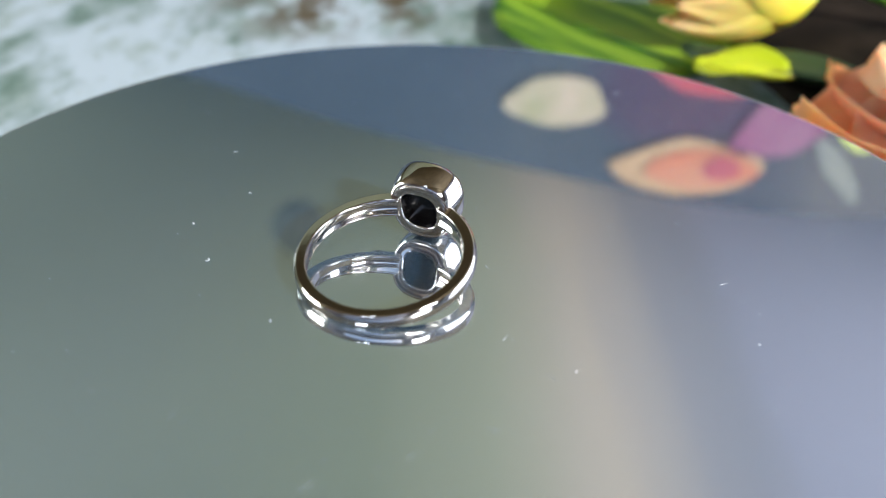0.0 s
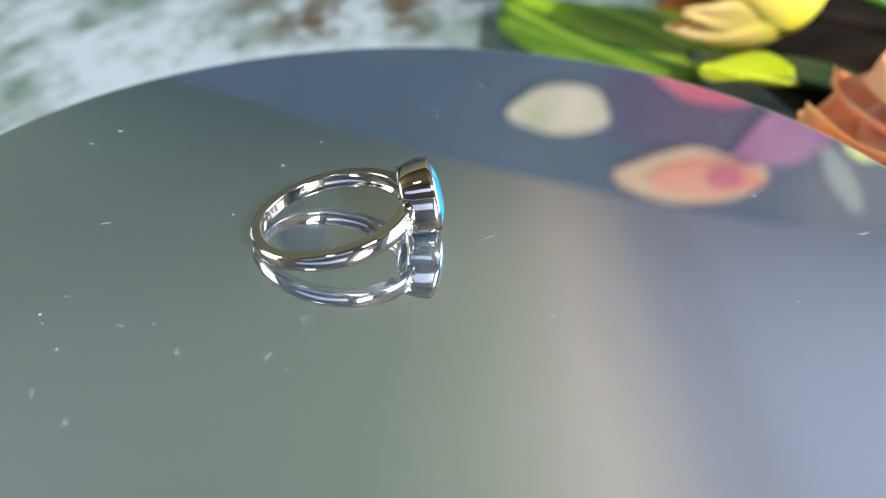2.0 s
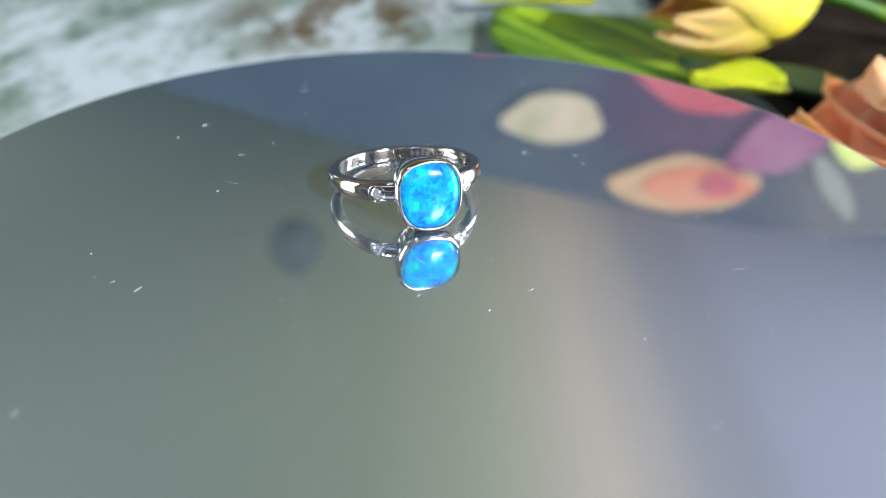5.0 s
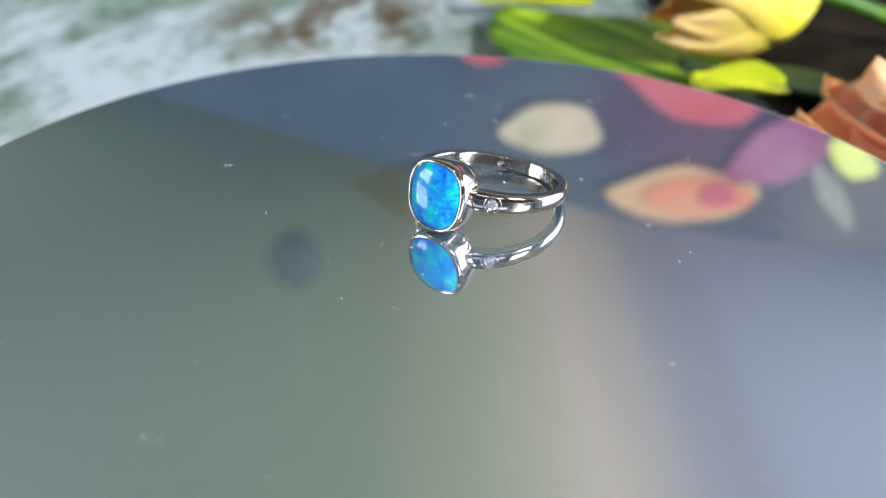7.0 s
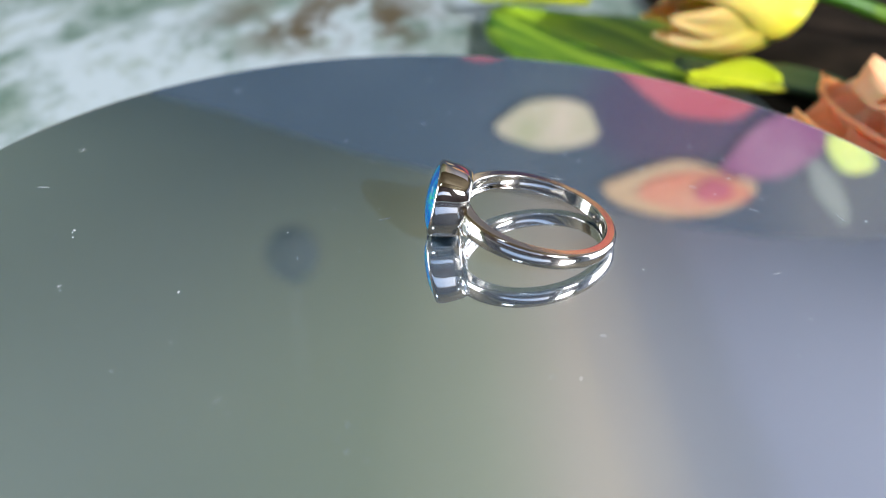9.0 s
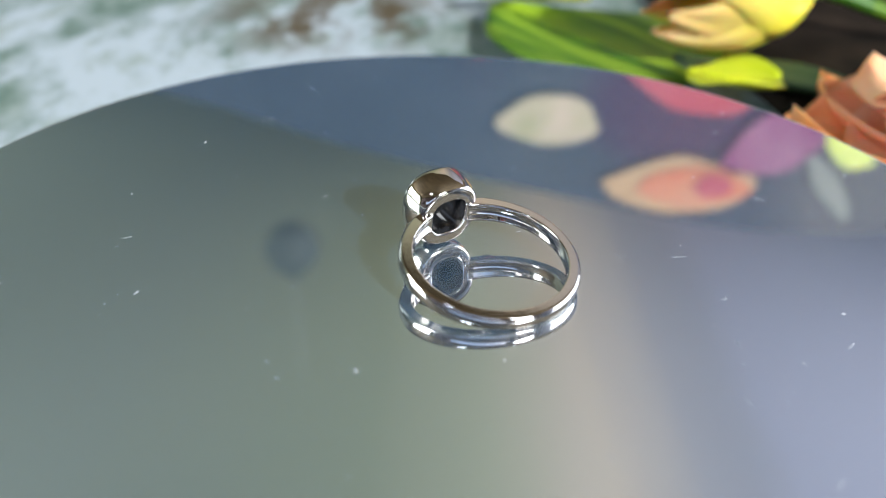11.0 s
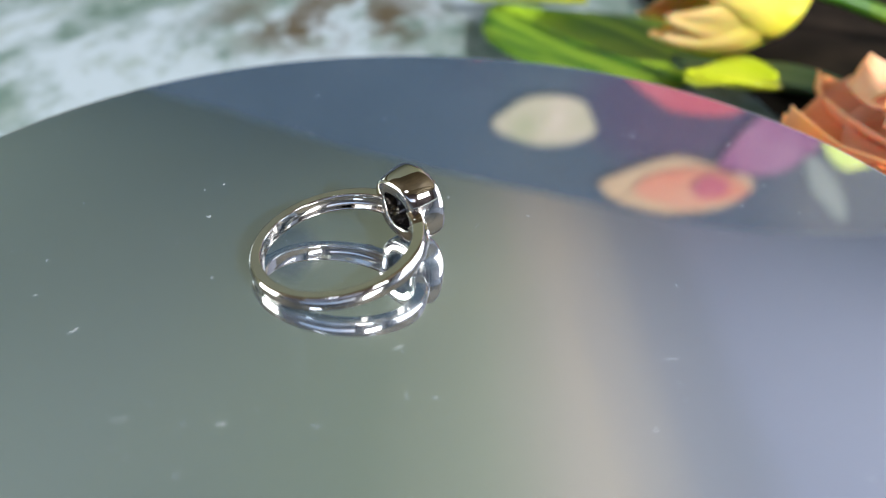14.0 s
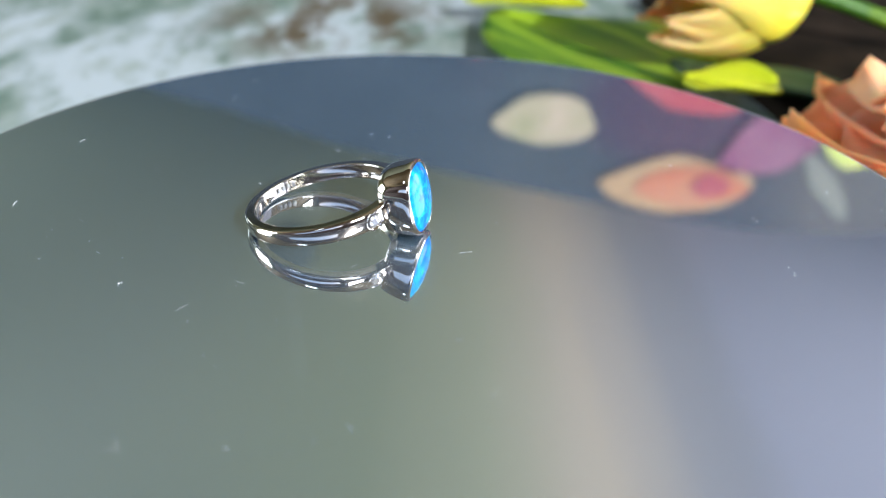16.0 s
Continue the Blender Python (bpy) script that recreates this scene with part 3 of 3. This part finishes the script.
blossom(pose(0.101, 0.047, -0.0140, 0, 0, 0), [(172, 5, 0.040, 0.046, 0.15, 0.10), (214, 4, 0.038, 0.044, 0.18, 0.12), (132, 5, 0.037, 0.044, 0.15, 0.10), (190, 22, 0.031, 0.040, 0.20, 0.1), (150, 22, 0.031, 0.040, 0.20, 0.1), (235, 22, 0.031, 0.04, 0.20, 0.1),
                                           (90, 6, 0.033, 0.044, 0.2, 0.15), (45, 6, 0.033, 0.044, 0.2, 0.15), (0, 6, 0.034, 0.044, 0.2, 0.2), (315, 6, 0.034, 0.044, 0.2, 0.2), (262, 6, 0.034, 0.044, 0.2, 0.15), (170, 28, 0.022, 0.036, 0.20, 0.15), (240, 30, 0.022, 0.036, 0.20, 0.15), (100, 30, 0.022, 0.036, 0.20, 0.15)],
        RUFFLED, "orange-peach ruffled flower lying beside the mirror")
leaf("leaf", pose(0.058, 0.095, -0.0155, 0, 0, 130), 0.066, 0.056, GREEN, "broad green leaf lying across the stone top", cup=0.05)
leaf("leaf", pose(0.042, 0.150, -0.012, 0, 0, 175), 0.034, 0.016, LIME, "narrow yellow-green leaf on the stone top")
leaf("leaf", pose(0.0700, 0.0762, -0.009, 0, 0, 168), 0.0190, 0.020, LIME, "lime yellow-green leaf beside the flowers")
leaf("leaf", pose(0.088, 0.078, -0.0125, 0, 0, 150), 0.04, 0.018, DARK_LEAF, "dark green leaf on the board")

# ---- fabric screen, seen in the mirror ----
screen = tagged(new("fabric_screen"), "slate-blue fabric screen with large flower motifs, standing on the table", "screen")
# The low strip left of x -0.222 is unseen, added to block table bounce.
top_edge = [(-0.85, 0.05), (-0.30, 0.05), (-0.222, 0.062), (-0.136, 0.098), (-0.106, 0.106), (-0.052, 0.124), (0.005, 0.139), (0.065, 0.152), (0.126, 0.165), (0.17, 0.171), (0.22, 0.173), (0.30, 0.165)]


def slab(points, y0, y1):
    bm = bmesh.new()
    a = [bm.verts.new((x, y0, z)) for x, z in points]
    b = [bm.verts.new((x, y1, z)) for x, z in points]
    bm.faces.new(a)
    bm.faces.new(list(reversed(b)))
    for i in range(len(a)):
        j = (i + 1) % len(a)
        bm.faces.new((a[i], a[j], b[j], b[i]))
    return bm


part("panel", slab(top_edge + [(0.30, TOP), (-0.85, TOP)], 0.300, 0.308), SLATE, screen, smooth=False)


def motif(cx, cz, hw, hh, mat, y, point=0.3, lean=0.0, wob=0.06, seed=1):
    """A flat fabric petal shape, pointed to -x."""
    rnd = random.Random(seed)
    p1, p2 = rnd.random() * 6, rnd.random() * 6
    pts = []
    for i in range(40):
        a = 2 * math.pi * i / 40
        r = 1 + wob * math.sin(3 * a + p1) + wob * 0.6 * math.sin(5 * a + p2)
        x, z = hw * r * math.cos(a), hh * r * math.sin(a)
        if x < 0:
            z *= 1 - point * (-x / hw)
        x, z = x * math.cos(lean) - z * math.sin(lean), x * math.sin(lean) + z * math.cos(lean)
        pts.append((cx + x, cz + z))
    return part("motif", slab(pts, y - 0.0008, y), mat, screen, smooth=False)


motif(0.0540, 0.1090, 0.0248, 0.0133, CREAM, 0.2985, 0.1, 0.0, seed=2)
motif(0.1215, 0.1440, 0.0395, 0.0165, SAND, 0.2985, 0.55, 0.0, seed=3)
motif(0.1295, 0.1440, 0.029, 0.0118, SALMON, 0.2975, 0.4, 0.0, seed=4)
motif(0.1405, 0.1430, 0.0095, 0.0065, ROSE, 0.2965, 0.1, 0.0, seed=14)
motif(0.118, 0.0865, 0.040, 0.0155, ROSE, 0.2985, 0.6, 0.25, seed=5)
motif(0.168, 0.1195, 0.026, 0.017, MAGENTA, 0.2985, 0.2, -0.5, seed=6)
motif(0.018, 0.0725, 0.011, 0.004, ROSE, 0.2985, 0.3, 0.1, seed=7)
motif(0.200, 0.1425, 0.024, 0.006, SAGE, 0.2985, 0.4, 0.9, seed=8)
motif(0.205, 0.1215, 0.016, 0.008, LIME, 0.2975, 0.3, 0.6, seed=10)

# ---- pendant lamp ----
lamp = tagged(new("pendant_lamp"), "navy enamel globe pendant hanging from the ceiling", "pendant lamp")
lamp.matrix_basis = pose(-0.415, 1.92, 1.18)
part("globe", lathe([(0.001, -0.078), (0.043, -0.065), (0.068, -0.036), (0.078, 0), (0.068, 0.036), (0.043, 0.065), (0.012, 0.09), (0.01, 0.10)], 32), NAVY, lamp)
part("cord", tube([(0, 0, 0.10), (0, 0, 0.25), (0, 0, 0.47)], 0.001), BASE_PLASTIC, lamp)

# ---- dust on the mirror ----
KNOWN = [(0.46, 1.23), (0.589, 1.359), (0.824, -2.605), (0.81, -2.327), (0.18, -2.136), (0.419, -3.846), (0.682, 0.886), (0.914, -5.192), (0.963, 1.578),
         (0.774, 1.854), (0.415, 2.458), (0.582, -2.188), (0.832, -2.63), (0.774, -1.918), (0.743, -1.207), (0.813, -2.349), (0.332, -2.627)]


def dust():
    rnd = random.Random(7)
    bm = bmesh.new()
    spots = [(r * 0.05, a, rnd.uniform(0.18, 0.38)) for r, a in KNOWN]
    spots += [(0.064 * math.sqrt(rnd.random()), rnd.random() * 6.283, 0.07 + 0.16 * rnd.random() ** 3) for _ in range(230)]
    for r, a, size in spots:
        size *= MM
        o = Vector((r * math.cos(a), r * math.sin(a), 0.00006))
        turn = rnd.random() * 6.283
        stretch = rnd.choice((1, 1, 1.6, 3.0))
        n = 6
        vs = []
        for k in range(n):
            q = 2 * math.pi * k / n
            rr = size * rnd.uniform(0.35, 1.0) * 0.5
            x, y = rr * math.cos(q) * stretch, rr * math.sin(q) / math.sqrt(stretch)
            vs.append((x * math.cos(turn) - y * math.sin(turn), x * math.sin(turn) + y * math.cos(turn)))
        low = [bm.verts.new(o + Vector((x, y, 0))) for x, y in vs]
        tip = bm.verts.new(o + Vector((0, 0, size * 0.22)))
        for k in range(n):
            bm.faces.new((low[k], low[(k + 1) % n], tip))
    # short scratches and curled fibres
    for _ in range(46):
        r, a = 0.062 * math.sqrt(rnd.random()), rnd.random() * 6.283
        p = Vector((r * math.cos(a), r * math.sin(a), 0.00007))
        head, bend, step = rnd.random() * 6.283, rnd.uniform(-1.1, 1.1) if rnd.random() < 0.5 else rnd.uniform(-0.1, 0.1), rnd.uniform(0.06, 0.22) * MM
        w = rnd.uniform(0.012, 0.034) * MM
        rows = []
        for k in range(8):
            side = Vector((-math.sin(head), math.cos(head), 0)) * w * (1 - abs(k - 3.5) / 5)
            rows.append((bm.verts.new(p - side), bm.verts.new(p + Vector((0, 0, w))), bm.verts.new(p + side)))
            p = p + Vector((math.cos(head), math.sin(head), 0)) * step
            head += bend
        for q0, q1 in zip(rows, rows[1:]):
            bm.faces.new((q0[0], q0[1], q1[1], q1[0]))
            bm.faces.new((q0[1], q0[2], q1[2], q1[1]))
    return bm


specks = part("dust_specks", dust(), LINT, disc, "white lint and dust specks", smooth=False)
tagged(specks, kind="stuff")


# ---- what moves ----
AXIS_X = -0.00030                 # the bearing stands a little to one side
WOBBLE = [(0, 0.10), (1.4, -0.02), (2.9, 0.27), (3.5, 0.26), (4.2, 0.29), (6.5, -0.27), (8, -0.17), (9, -0.09), (11.5, -0.12), (12.5, 0.04), (13.09, 0.10)]


def turned(t):
    """The platter's turn with its slight unevenness on the bearing, which comes round with every turn."""
    u = t % 13.09
    for (t0, a0), (t1, a1) in zip(WOBBLE, WOBBLE[1:]):
        if t0 <= u <= t1:
            k = (u - t0) / (t1 - t0)
            k = k * k * (3 - 2 * k)
            return pose(AXIS_X, 0, 0, a0 + (a1 - a0) * k) @ pose(0, 0, 0, 0, 0, RATE * (t - 8))


def motions():
    times = [0.5 * k for k in range(33)]
    walk(disc, [(t, turned(t)) for t in times])
    walk(ring, [(t, turned(t) @ RING_AT) for t in times])


motions()
